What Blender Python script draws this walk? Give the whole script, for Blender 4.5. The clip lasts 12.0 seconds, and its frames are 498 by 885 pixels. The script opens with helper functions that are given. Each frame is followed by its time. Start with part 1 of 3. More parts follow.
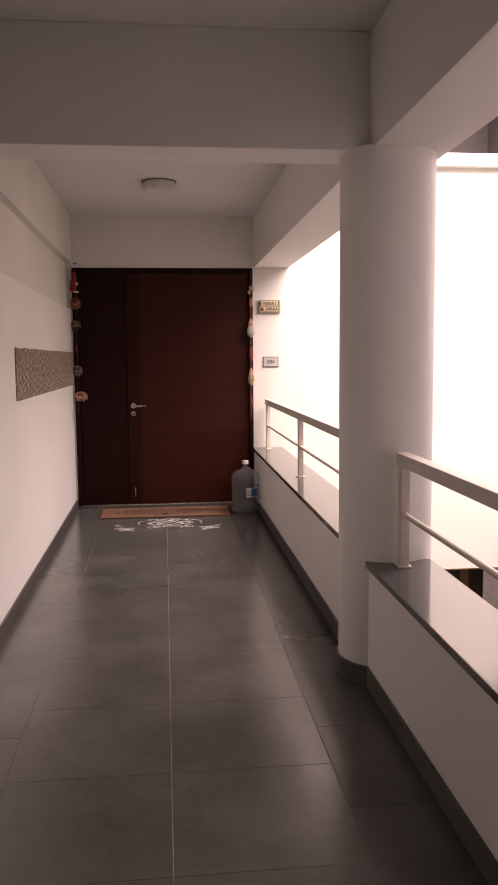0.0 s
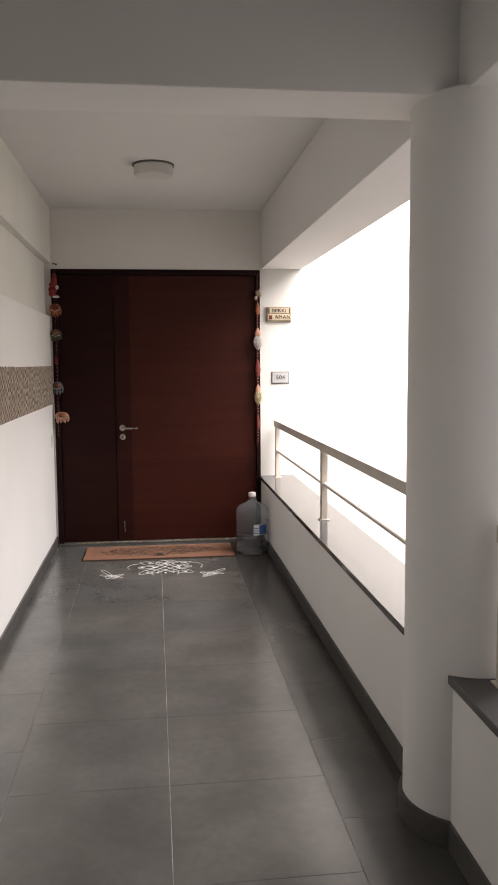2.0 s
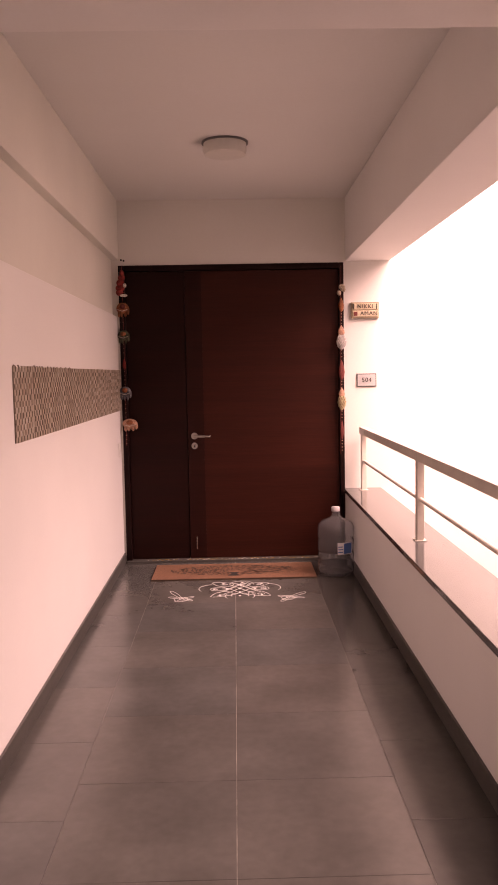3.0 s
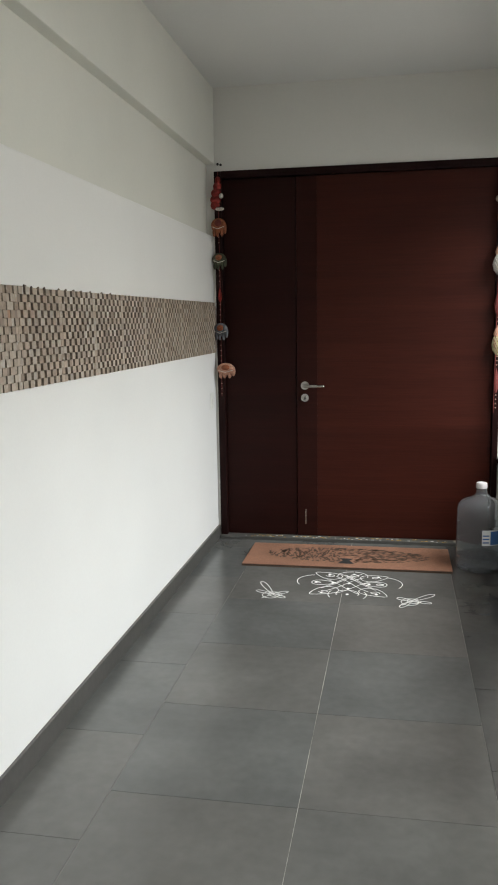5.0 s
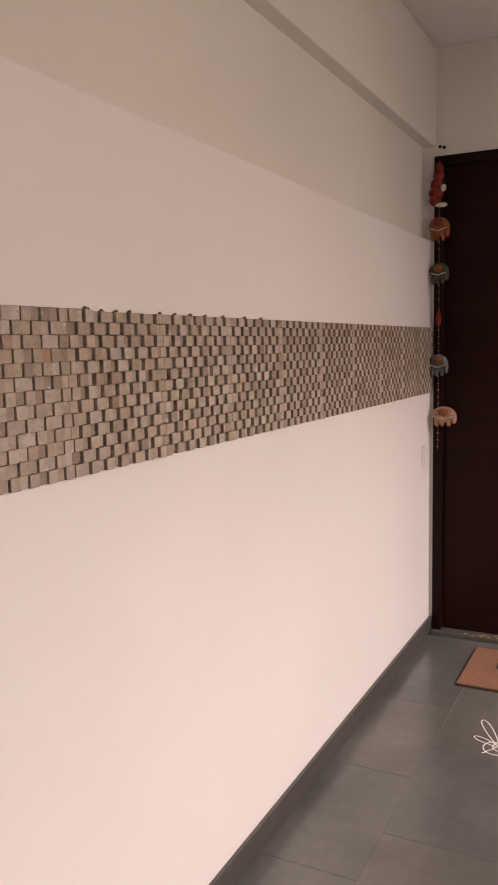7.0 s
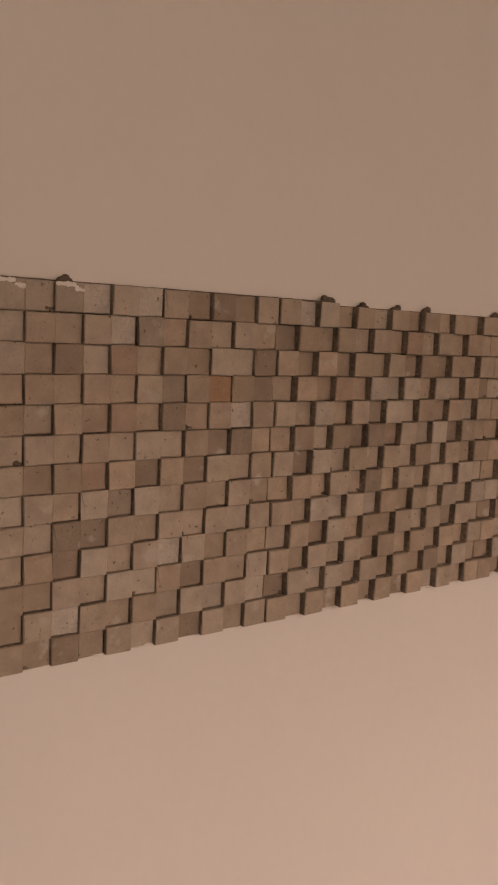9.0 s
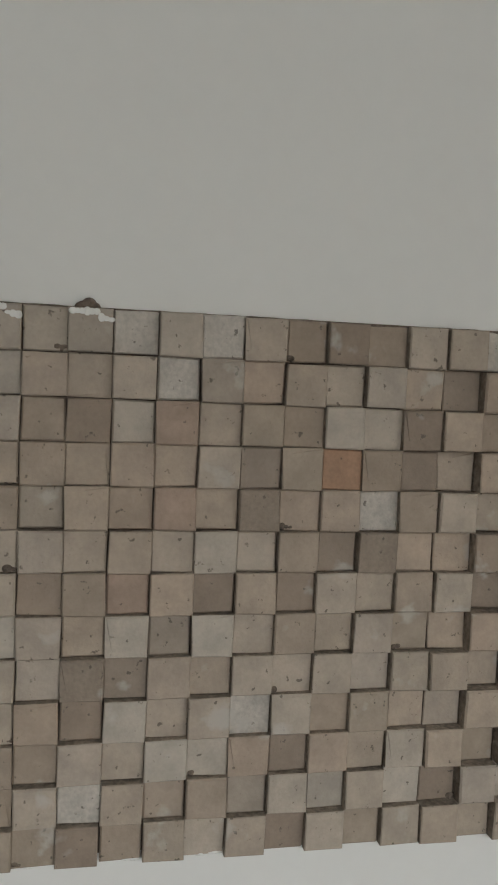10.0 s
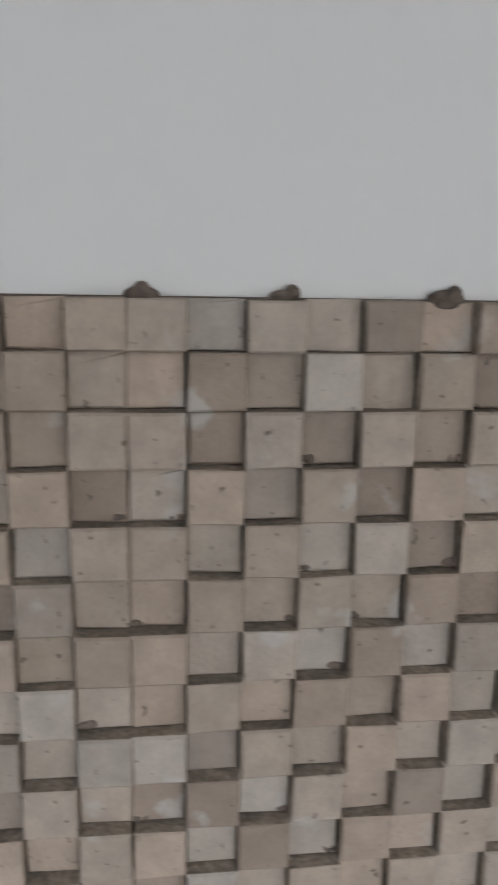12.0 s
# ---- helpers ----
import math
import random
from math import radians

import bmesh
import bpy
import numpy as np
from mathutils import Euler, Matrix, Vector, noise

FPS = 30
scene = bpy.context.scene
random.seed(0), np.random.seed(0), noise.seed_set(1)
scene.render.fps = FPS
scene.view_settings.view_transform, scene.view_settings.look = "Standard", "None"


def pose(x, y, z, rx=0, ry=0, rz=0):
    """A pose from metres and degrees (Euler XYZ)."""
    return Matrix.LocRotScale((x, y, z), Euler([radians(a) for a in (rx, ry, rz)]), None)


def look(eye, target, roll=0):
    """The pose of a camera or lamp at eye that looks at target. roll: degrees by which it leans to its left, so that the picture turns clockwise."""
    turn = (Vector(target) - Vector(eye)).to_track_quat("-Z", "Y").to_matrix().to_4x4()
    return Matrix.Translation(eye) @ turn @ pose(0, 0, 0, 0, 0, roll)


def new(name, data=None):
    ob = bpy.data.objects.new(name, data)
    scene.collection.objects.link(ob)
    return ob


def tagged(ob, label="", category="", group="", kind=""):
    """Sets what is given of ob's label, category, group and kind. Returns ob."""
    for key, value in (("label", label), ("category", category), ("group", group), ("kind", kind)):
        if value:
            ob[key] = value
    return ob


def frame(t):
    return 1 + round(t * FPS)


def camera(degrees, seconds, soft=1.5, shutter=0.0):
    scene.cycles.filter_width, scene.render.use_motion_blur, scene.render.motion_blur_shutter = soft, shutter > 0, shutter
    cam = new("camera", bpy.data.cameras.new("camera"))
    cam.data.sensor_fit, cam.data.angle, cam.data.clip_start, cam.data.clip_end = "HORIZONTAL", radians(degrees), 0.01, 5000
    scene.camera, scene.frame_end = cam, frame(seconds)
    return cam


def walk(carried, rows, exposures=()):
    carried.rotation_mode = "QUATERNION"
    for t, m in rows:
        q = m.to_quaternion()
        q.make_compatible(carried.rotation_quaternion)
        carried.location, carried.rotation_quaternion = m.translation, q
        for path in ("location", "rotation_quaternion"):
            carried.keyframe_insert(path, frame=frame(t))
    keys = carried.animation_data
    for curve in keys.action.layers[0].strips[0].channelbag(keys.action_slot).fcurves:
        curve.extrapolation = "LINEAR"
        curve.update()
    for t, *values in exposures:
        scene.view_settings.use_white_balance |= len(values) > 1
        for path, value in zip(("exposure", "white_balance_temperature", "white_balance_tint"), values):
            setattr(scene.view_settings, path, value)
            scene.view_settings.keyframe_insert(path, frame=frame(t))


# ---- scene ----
cam = camera(34.5, 12.0, soft=1.7, shutter=0.15)
PATH = [
    (0, (0.032, 0.122, 1.518), (0.239, 2.1, 1.306), -0.5),
    (0.5, (-0.019, 0.391, 1.526), (0.273, 2.356, 1.286), -0.9),
    (1, (-0.004, 0.755, 1.47), (0.218, 2.736, 1.313), 0.6),
    (1.5, (0.08, 1.006, 1.552), (0.24, 2.989, 1.351), -1.7),
    (2, (0.0, 1.212, 1.6), (0.232, 3.188, 1.402), -0.4),
    (2.5, (0.049, 1.463, 1.57), (0.201, 3.449, 1.395), -0.7),
    (2.7, (0.032, 1.602, 1.558), (0.102, 3.594, 1.393), -0.5),
    (4.3, (0.251, 2.603, 1.446), (0.235, 4.59, 1.213), -1.5),
    (4.5, (0.17, 2.71, 1.462), (0.091, 4.697, 1.243), -0.1),
    (5, (0.312, 3.108, 1.467), (-0.05, 5.051, 1.165), -0.9),
    (5.5, (0.24, 3.403, 1.466), (-0.124, 5.341, 1.128), 1.0),
    (6, (0.268, 3.716, 1.495), (-0.175, 5.643, 1.196), -0.8),
    (6.5, (0.242, 3.998, 1.527), (-0.471, 5.851, 1.287), 1.0),
    (6.7, (0.199, 4.116, 1.503), (-0.594, 5.937, 1.264), -0.2),
    (8.3, (-0.08, 4.798, 1.532), (-1.449, 6.23, 1.24), 3.4),
    (8.5, (-0.118, 4.87, 1.538), (-1.563, 6.216, 1.22), 3.0),
    (9, (-0.239, 5.03, 1.548), (-1.857, 6.176, 1.283), 2.55),
    (9.5, (-0.345, 5.138, 1.548), (-2.118, 6.047, 1.367), 0.9),
    (10, (-0.409, 5.291, 1.548), (-2.364, 5.685, 1.395), 2.5),
    (10.5, (-0.46, 5.347, 1.549), (-2.431, 5.541, 1.269), 2.4),
    (11, (-0.523, 5.441, 1.546), (-2.491, 5.538, 1.204), -0.1),
    (11.5, (-0.566, 5.618, 1.582), (-2.508, 5.904, 1.2), -2.2),
    (12, (-0.533, 5.843, 1.595), (-2.471, 6.086, 1.168), 1.1),
]

# seconds, stops, kelvin, tint
EXPOSURES = [
    (0.0, -0.55, 8350, 40), (0.6, -0.5, 7900, 33), (1.0, -0.35, 6650, 13), (1.2, -0.2, 6450, 10), (1.6, -0.05, 6400, 9), (2.0, -0.1, 7100, 20),
    (2.5, -0.2, 9900, 65), (2.7, -0.2, 10200, 67), (4.3, -0.2, 7500, 25), (4.6, -0.35, 6500, 6), (5.0, 0.0, 6500, 7), (6.0, 0.05, 6450, 7),
    (6.3, 0.0, 6350, 6), (6.7, -0.05, 7100, 21), (8.3, -1.0, 12400, 58), (8.7, -1.0, 12400, 58), (9.0, -0.95, 10600, 40),
    (9.2, -0.85, 9200, 28), (9.5, -0.8, 7300, 8), (10.0, -0.55, 6500, 8), (10.5, -0.35, 6250, 9), (12.0, -0.2, 6000, 12),
]
walk(cam, [(t, look(eye, target, roll)) for t, eye, target, roll in PATH], EXPOSURES)

# ---- light: a hazy sky and a soft sun ----
world = bpy.data.worlds.new("sky")
scene.world = world
world.use_nodes = True
wn = world.node_tree
sky = wn.nodes.new("ShaderNodeTexSky")
sky.sky_type = "NISHITA"
sky.sun_disc = False
sky.sun_elevation = radians(45)
sky.sun_rotation = radians(172)
sky.dust_density = 4.0
background = wn.nodes["Background"]
background.inputs["Strength"].default_value = 0.15
wn.links.new(sky.outputs["Color"], background.inputs["Color"])

sun = new("sun", bpy.data.lights.new("sun", "SUN"))
sun.data.energy = 1.0
sun.data.angle = radians(12)
sun.data.color = (1.0, 0.96, 0.9)
sun.matrix_world = look((0.1, -0.75, 0.75), (0, 0, 0))

# an area lamp added over the light well, in place of its sky light
opening = new("sky_light", bpy.data.lights.new("sky_light", "AREA"))
opening.data.shape = "RECTANGLE"
opening.data.size, opening.data.size_y = 5.2, 3.2
opening.data.energy = 1150
opening.data.color = (0.95, 0.98, 1.0)
opening.matrix_world = pose(4.1, 6.5, 4.5)

# ---- materials ----


def material(name, colour, rough=0.6, metal=0.0, grain=0.06, size=40.0, stain=0.06, stain_size=1.5, bump=0.05, stretch=(1, 1, 1), spec=0.5, vary=0.0, island=False, pits=0):
    """A painted or stone surface: colour varied by fine grain, broad stains and, where asked, piece by piece."""
    m = bpy.data.materials.new(name)
    m.use_nodes = True
    n, l = m.node_tree.nodes, m.node_tree.links
    b = n["Principled BSDF"]
    b.inputs["Metallic"].default_value = metal
    b.inputs["Specular IOR Level"].default_value = spec
    co = n.new("ShaderNodeTexCoord")
    mp = n.new("ShaderNodeMapping")
    mp.inputs["Scale"].default_value = stretch
    if vary:
        geo = n.new("ShaderNodeNewGeometry")
        l.new(geo.outputs["Position"], mp.inputs["Vector"])
    else:
        l.new(co.outputs["Object"], mp.inputs["Vector"])
    fine, broad = n.new("ShaderNodeTexNoise"), n.new("ShaderNodeTexNoise")
    fine.inputs["Scale"].default_value, broad.inputs["Scale"].default_value = size, stain_size
    fine.inputs["Detail"].default_value = broad.inputs["Detail"].default_value = 5
    l.new(mp.outputs["Vector"], fine.inputs["Vector"])
    l.new(mp.outputs["Vector"], broad.inputs["Vector"])

    def mul(a, out, amount):
        mr = n.new("ShaderNodeMapRange")
        mr.inputs["From Min"].default_value, mr.inputs["From Max"].default_value = 0.3, 0.7
        mr.inputs["To Min"].default_value, mr.inputs["To Max"].default_value = 1 - amount, 1 + amount
        l.new(out, mr.inputs["Value"])
        mx = n.new("ShaderNodeVectorMath")
        mx.operation = "MULTIPLY"
        if isinstance(a, tuple):
            mx.inputs[0].default_value = a[:3]
        else:
            l.new(a, mx.inputs[0])
        l.new(mr.outputs["Result"], mx.inputs[1])
        return mx.outputs["Vector"]

    start = colour
    if isinstance(colour, list):
        ramp = n.new("ShaderNodeValToRGB")
        while len(ramp.color_ramp.elements) < len(colour):
            ramp.color_ramp.elements.new(0.5)
        for i, c in enumerate(colour):
            ramp.color_ramp.elements[i].position = i / (len(colour) - 1)
            ramp.color_ramp.elements[i].color = (*c, 1)
        if island:
            l.new(n.new("ShaderNodeNewGeometry").outputs["Random Per Island"], ramp.inputs["Fac"])
        else:
            l.new(n.new("ShaderNodeObjectInfo").outputs["Random"], ramp.inputs["Fac"])
        start = ramp.outputs["Color"]
    c = mul(mul(start, fine.outputs["Fac"], grain), broad.outputs["Fac"], stain)
    if pits:
        # small dark pits and pale smears of cement
        spots, where = n.new("ShaderNodeTexNoise"), n.new("ShaderNodeTexNoise")
        spots.inputs["Scale"].default_value, where.inputs["Scale"].default_value = 210, 31
        spots.inputs["Detail"].default_value = where.inputs["Detail"].default_value = 4
        for tex, lo, hi, tone in ((spots, 0.665, 0.72, (0.09, 0.075, 0.06, 1)), (where, 0.63, 0.7, (0.5, 0.47, 0.43, 1))):
            l.new(mp.outputs["Vector"], tex.inputs["Vector"])
            rng_ = n.new("ShaderNodeMapRange")
            rng_.inputs["From Min"].default_value, rng_.inputs["From Max"].default_value = lo, hi
            rng_.inputs["To Max"].default_value = 0.75
            l.new(tex.outputs["Fac"], rng_.inputs["Value"])
            mix = n.new("ShaderNodeMix")
            mix.data_type = "RGBA"
            l.new(rng_.outputs["Result"], mix.inputs[0])
            l.new(c, mix.inputs[6])
            mix.inputs[7].default_value = tone
            c = mix.outputs[2]
    l.new(c, b.inputs["Base Color"])
    mr = n.new("ShaderNodeMapRange")
    mr.inputs["To Min"].default_value, mr.inputs["To Max"].default_value = rough * 0.8, min(1, rough * 1.2)
    l.new(broad.outputs["Fac"], mr.inputs["Value"])
    l.new(mr.outputs["Result"], b.inputs["Roughness"])
    bp = n.new("ShaderNodeBump")
    bp.inputs["Strength"].default_value, bp.inputs["Distance"].default_value = bump, 0.01
    l.new(fine.outputs["Fac"], bp.inputs["Height"])
    l.new(bp.outputs["Normal"], b.inputs["Normal"])
    return m


plaster = material("plaster", (0.77, 0.765, 0.745), 0.75, grain=0.008, size=90, stain=0.03, stain_size=1.1, bump=0.025)
ceiling_paint = material("ceiling_paint", (0.72, 0.72, 0.7), 0.85, grain=0.01, size=70, stain=0.03, stain_size=0.8, bump=0.02)
facade = material("facade", (0.72, 0.705, 0.66), 0.8, grain=0.01, size=60, stain=0.03, stain_size=0.5, bump=0.02)
well_paint = material("well_paint", (0.58, 0.57, 0.54), 0.9, grain=0.03, size=30, stain=0.08, stain_size=0.6)
floor_stone = material("floor_stone", [(0.098, 0.1, 0.095), (0.107, 0.105, 0.097), (0.112, 0.108, 0.099)], 0.22, grain=0.06, size=24, stain=0.2, stain_size=2.2, bump=0.002, vary=1)
# the floor tiles again, in a darker tone for the row beside the parapet
parapet_row_stone = material("parapet_row_stone", [(0.07, 0.07, 0.066), (0.076, 0.075, 0.069), (0.08, 0.078, 0.072)], 0.24, grain=0.06, size=24, stain=0.2, stain_size=2.2, bump=0.002, vary=1)
grout = material("grout", (0.22, 0.21, 0.185), 0.9, grain=0.35, size=18, stain=0.6, stain_size=2.5)
skirting_stone = material("skirting_stone", (0.075, 0.072, 0.066), 0.35, grain=0.12, size=30, stain=0.15, stain_size=3)
granite = material("granite", (0.075, 0.075, 0.074), 0.1, grain=0.2, size=260, stain=0.1, stain_size=3, bump=0.008, spec=0.5)
dark_veneer = material("dark_veneer", (0.019, 0.0045, 0.0034), 0.45, grain=0.14, size=14, stain=0.2, stain_size=1.2, stretch=(0.35, 1, 9), bump=0.015, spec=0.12)
strip_veneer = material("strip_veneer", (0.025, 0.006, 0.0042), 0.45, grain=0.14, size=14, stain=0.2, stain_size=1.2, stretch=(0.35, 1, 9), bump=0.015, spec=0.12)
door_wood = material("door_wood", (0.042, 0.0085, 0.0048), 0.45, grain=0.14, size=14, stain=0.2, stain_size=1.2, stretch=(0.35, 1, 9), bump=0.015, spec=0.16)
frame_wood = material("frame_wood", (0.014, 0.0045, 0.004), 0.45, grain=0.25, size=14, stain=0.15, stretch=(6, 6, 0.5), bump=0.05, spec=0.1)
steel = material("steel", (0.6, 0.58, 0.54), 0.28, metal=1.0, grain=0.05, size=90)
rail_paint = material("rail_paint", (0.62, 0.57, 0.5), 0.45, grain=0.04, size=30, stain=0.08, stain_size=4)
coir = material("coir", (0.235, 0.11, 0.064), 0.95, grain=0.35, size=220, stain=0.12, stain_size=8, bump=0.6)
coir_dark = material("coir_dark", (0.075, 0.045, 0.028), 0.95, grain=0.3, size=220, bump=0.5)
black_paint = material("black_paint", (0.015, 0.014, 0.013), 0.7)
chalk = material("chalk", (0.8, 0.79, 0.76), 0.95, grain=0.15, size=200, stain=0.12, stain_size=14)
lamp_glass = material("lamp_glass", (0.62, 0.61, 0.57), 0.4, grain=0.03, size=30)
lamp_metal = material("lamp_metal", (0.13, 0.13, 0.125), 0.4, grain=0.05)
mosaic_colours = [(0.315, 0.25, 0.195), (0.375, 0.305, 0.245), (0.45, 0.385, 0.32), (0.34, 0.275, 0.215), (0.475, 0.425, 0.365), (0.4, 0.33, 0.265), (0.45, 0.36, 0.285), (0.275, 0.215, 0.17), (0.41, 0.365, 0.315), (0.405, 0.32, 0.255)]
stone = material("stone", mosaic_colours, 0.8, grain=0.05, size=400, stain=0.13, stain_size=60, bump=0.1, vary=1, pits=1)
stone_island = material("stone_island", mosaic_colours, 0.8, grain=0.05, size=400, stain=0.13, stain_size=60, bump=0.1, vary=1, pits=1, island=True)
stone_orange = material("stone_orange", (0.38, 0.235, 0.155), 0.8, grain=0.1, size=400, stain=0.15, stain_size=60, bump=0.1, vary=1, pits=1)
stone_brown = material("stone_brown", (0.28, 0.225, 0.18), 0.8, grain=0.1, size=400, stain=0.15, stain_size=60, bump=0.1, vary=1, pits=1)
stone_white = material("stone_white", (0.47, 0.43, 0.385), 0.8, grain=0.12, size=400, stain=0.15, stain_size=60, bump=0.1, vary=1, pits=1)
mortar_mat = material("mortar_mat", (0.16, 0.125, 0.1), 0.95, grain=0.3, size=200, stain=0.3, stain_size=30, bump=0.6)
sign_wood = material("sign_wood", (0.33, 0.26, 0.17), 0.6, grain=0.15, size=30, stretch=(1, 1, 8))
sign_tile = material("sign_tile", (0.6, 0.5, 0.35), 0.5, grain=0.15, size=60)
ink = material("ink", (0.03, 0.025, 0.02), 0.6)
plate_grey = material("plate_grey", (0.5, 0.51, 0.5), 0.4, metal=0.3, grain=0.05, size=80)
plate_dark = material("plate_dark", (0.06, 0.06, 0.06), 0.4)
switch_plastic = material("switch_plastic", (0.75, 0.74, 0.7), 0.4, grain=0.02)
label_white = material("label_white", (0.75, 0.76, 0.78), 0.5, grain=0.03)
label_blue = material("label_blue", (0.03, 0.12, 0.35), 0.5, grain=0.05)
cap_white = material("cap_white", (0.5, 0.47, 0.47), 0.4, grain=0.04)
ochre = material("ochre", (0.5, 0.27, 0.09), 0.7, grain=0.08, size=20, stain=0.1)
shutter_brown = material("shutter_brown", (0.16, 0.1, 0.055), 0.5, grain=0.15, size=10, stretch=(8, 8, 1))
dark_glass = material("dark_glass", (0.03, 0.03, 0.032), 0.1)
# shade inside the open recess above, put into a dark base colour
recess_shade = material("recess_shade", (0.085, 0.075, 0.075), 0.9, grain=0.06, stain=0.12, stain_size=1.2)
# weaker light above the panel, put into the cream as a darker tone
upper_shade = material("upper_shade", (0.7, 0.695, 0.635), 0.8, grain=0.01, size=80, stain=0.05, stain_size=1.3, bump=0.025)
# darker, browner tone for the sides of the mosaic cubes
side_tone = material("side_tone", (0.3, 0.25, 0.2), 0.95, grain=0.3, size=300, stain=0.3, stain_size=50, bump=0.3, vary=1)
# grey darkened to carry shade, for the well's near wall and the wall below
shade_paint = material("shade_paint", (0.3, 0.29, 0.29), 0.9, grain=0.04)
earth = material("earth", (0.22, 0.2, 0.17), 0.95, grain=0.2, size=3, stain=0.3, stain_size=0.05)
cloth = {k: material("cloth_" + k, c, 0.9, grain=0.25, size=160, stain=0.25, stain_size=40, bump=0.4) for k, c in dict(
    red=(0.24, 0.022, 0.016), orange=(0.27, 0.085, 0.035), green=(0.065, 0.07, 0.04), blue=(0.14, 0.145, 0.16), bead=(0.34, 0.2, 0.15), pale=(0.36, 0.34, 0.32), beige=(0.33, 0.26, 0.19), peach=(0.45, 0.235, 0.16),
    white=(0.62, 0.58, 0.52), gold=(0.34, 0.3, 0.17), maroon=(0.16, 0.03, 0.025), yellow=(0.55, 0.36, 0.08)).items()}

bottle_plastic = bpy.data.materials.new("bottle_plastic")
bottle_plastic.use_nodes = True
_b = bottle_plastic.node_tree.nodes["Principled BSDF"]
_b.inputs["Base Color"].default_value = (0.88, 0.91, 0.94, 1)
_b.inputs["Roughness"].default_value = 0.1
_b.inputs["Transmission Weight"].default_value = 0.95
_b.inputs["IOR"].default_value = 1.12

# ---- building helpers ----


def box(bm, x0, x1, y0, y1, z0, z1, bevel=0.0):
    v = [bm.verts.new((x, y, z)) for x in (x0, x1) for y in (y0, y1) for z in (z0, z1)]
    fs = [bm.faces.new([v[i] for i in q]) for q in ((0, 1, 3, 2), (4, 6, 7, 5), (0, 4, 5, 1), (2, 3, 7, 6), (0, 2, 6, 4), (1, 5, 7, 3))]
    if bevel:
        es = list({e for f in fs for e in f.edges})
        bmesh.ops.bevel(bm, geom=es, offset=bevel, segments=2, affect="EDGES", profile=0.6)
    return bm


def boxes(*specs, bevel=0.0):
    bm = bmesh.new()
    for sp in specs:
        box(bm, *sp, bevel=bevel)
    return bm


def lathe(profile, cx=0.0, cy=0.0, steps=40, bm=None):
    """A turned shape from (radius, height) pairs, about a vertical axis."""
    bm = bm or bmesh.new()
    rings = []
    for r, z in profile:
        if r < 1e-5:
            rings.append([bm.verts.new((cx, cy, z))])
        else:
            rings.append([bm.verts.new((cx + r * math.cos(2 * math.pi * i / steps), cy + r * math.sin(2 * math.pi * i / steps), z)) for i in range(steps)])
    for a, b in zip(rings, rings[1:]):
        for i in range(steps):
            j = (i + 1) % steps
            if len(a) == 1 and len(b) > 1:
                bm.faces.new((a[0], b[j], b[i]))
            elif len(b) == 1 and len(a) > 1:
                bm.faces.new((a[i], a[j], b[0]))
            elif len(a) > 1:
                bm.faces.new((a[i], a[j], b[j], b[i]))
    return bm


def ball(bm, c, r, seg=12, turn=None):
    m = Matrix.Translation(c) @ (turn or Matrix()) @ Matrix.Diagonal((*(r if isinstance(r, tuple) else (r, r, r)), 1))
    bmesh.ops.create_uvsphere(bm, u_segments=seg, v_segments=max(6, seg * 2 // 3), radius=1, matrix=m)
    return bm


def rod(bm, a, b, r, seg=14):
    a, b = Vector(a), Vector(b)
    turn = (b - a).to_track_quat("Z", "Y").to_matrix().to_4x4()
    bmesh.ops.create_cone(bm, cap_ends=True, segments=seg, radius1=r, radius2=r, depth=(b - a).length, matrix=Matrix.Translation((a + b) / 2) @ turn)
    return bm


def mesh_of(name, bm, mat, smooth=False, dark_sides=False):
    bmesh.ops.recalc_face_normals(bm, faces=bm.faces[:])
    me = bpy.data.meshes.new(name)
    bm.to_mesh(me)
    bm.free()
    me.materials.append(mat)
    if dark_sides:
        me.materials.append(side_tone)
    if smooth:
        me.polygons.foreach_set("use_smooth", [True] * len(me.polygons))
        me.set_sharp_from_angle(angle=radians(40))
    return me


def part(name, bm, mat, parent=None, label="", smooth=False):
    ob = new(name, mesh_of(name, bm, mat, smooth))
    if parent is not None:
        ob.parent = parent
    return tagged(ob, label) if label else ob


def structure(name, bm, mat, label, category, smooth=False):
    return tagged(part(name, bm, mat, None, "", smooth), label, category, kind="structure")


def thing(name, at, label, category, group=""):
    ob = new(name)
    ob.empty_display_size = 0.1
    ob.location = at
    return tagged(ob, label, category, group)


def tubes(name, lines, r, mat, parent, label="", flat=None):
    """Drawn strokes as one mesh of thin tubes, through a curve that is turned into a mesh."""
    cu = bpy.data.curves.new(name, "CURVE")
    cu.dimensions, cu.bevel_depth, cu.bevel_resolution, cu.resolution_u = "3D", r, 1, 6
    for pts in lines:
        sp = cu.splines.new("POLY")
        sp.points.add(len(pts) - 1)
        for p, q in zip(sp.points, pts):
            p.co = (*q, 1)
    tmp = bpy.data.objects.new(name, cu)
    scene.collection.objects.link(tmp)
    me = bpy.data.meshes.new_from_object(tmp.evaluated_get(bpy.context.evaluated_depsgraph_get()))
    bpy.data.objects.remove(tmp)
    bpy.data.curves.remove(cu)
    me.materials.clear()
    me.materials.append(mat)
    if flat:
        for v in me.vertices:
            v.co.z = flat[0] + (v.co.z - flat[0]) * flat[1]
    ob = new(name, me)
    ob.parent = parent
    return tagged(ob, label) if label else ob


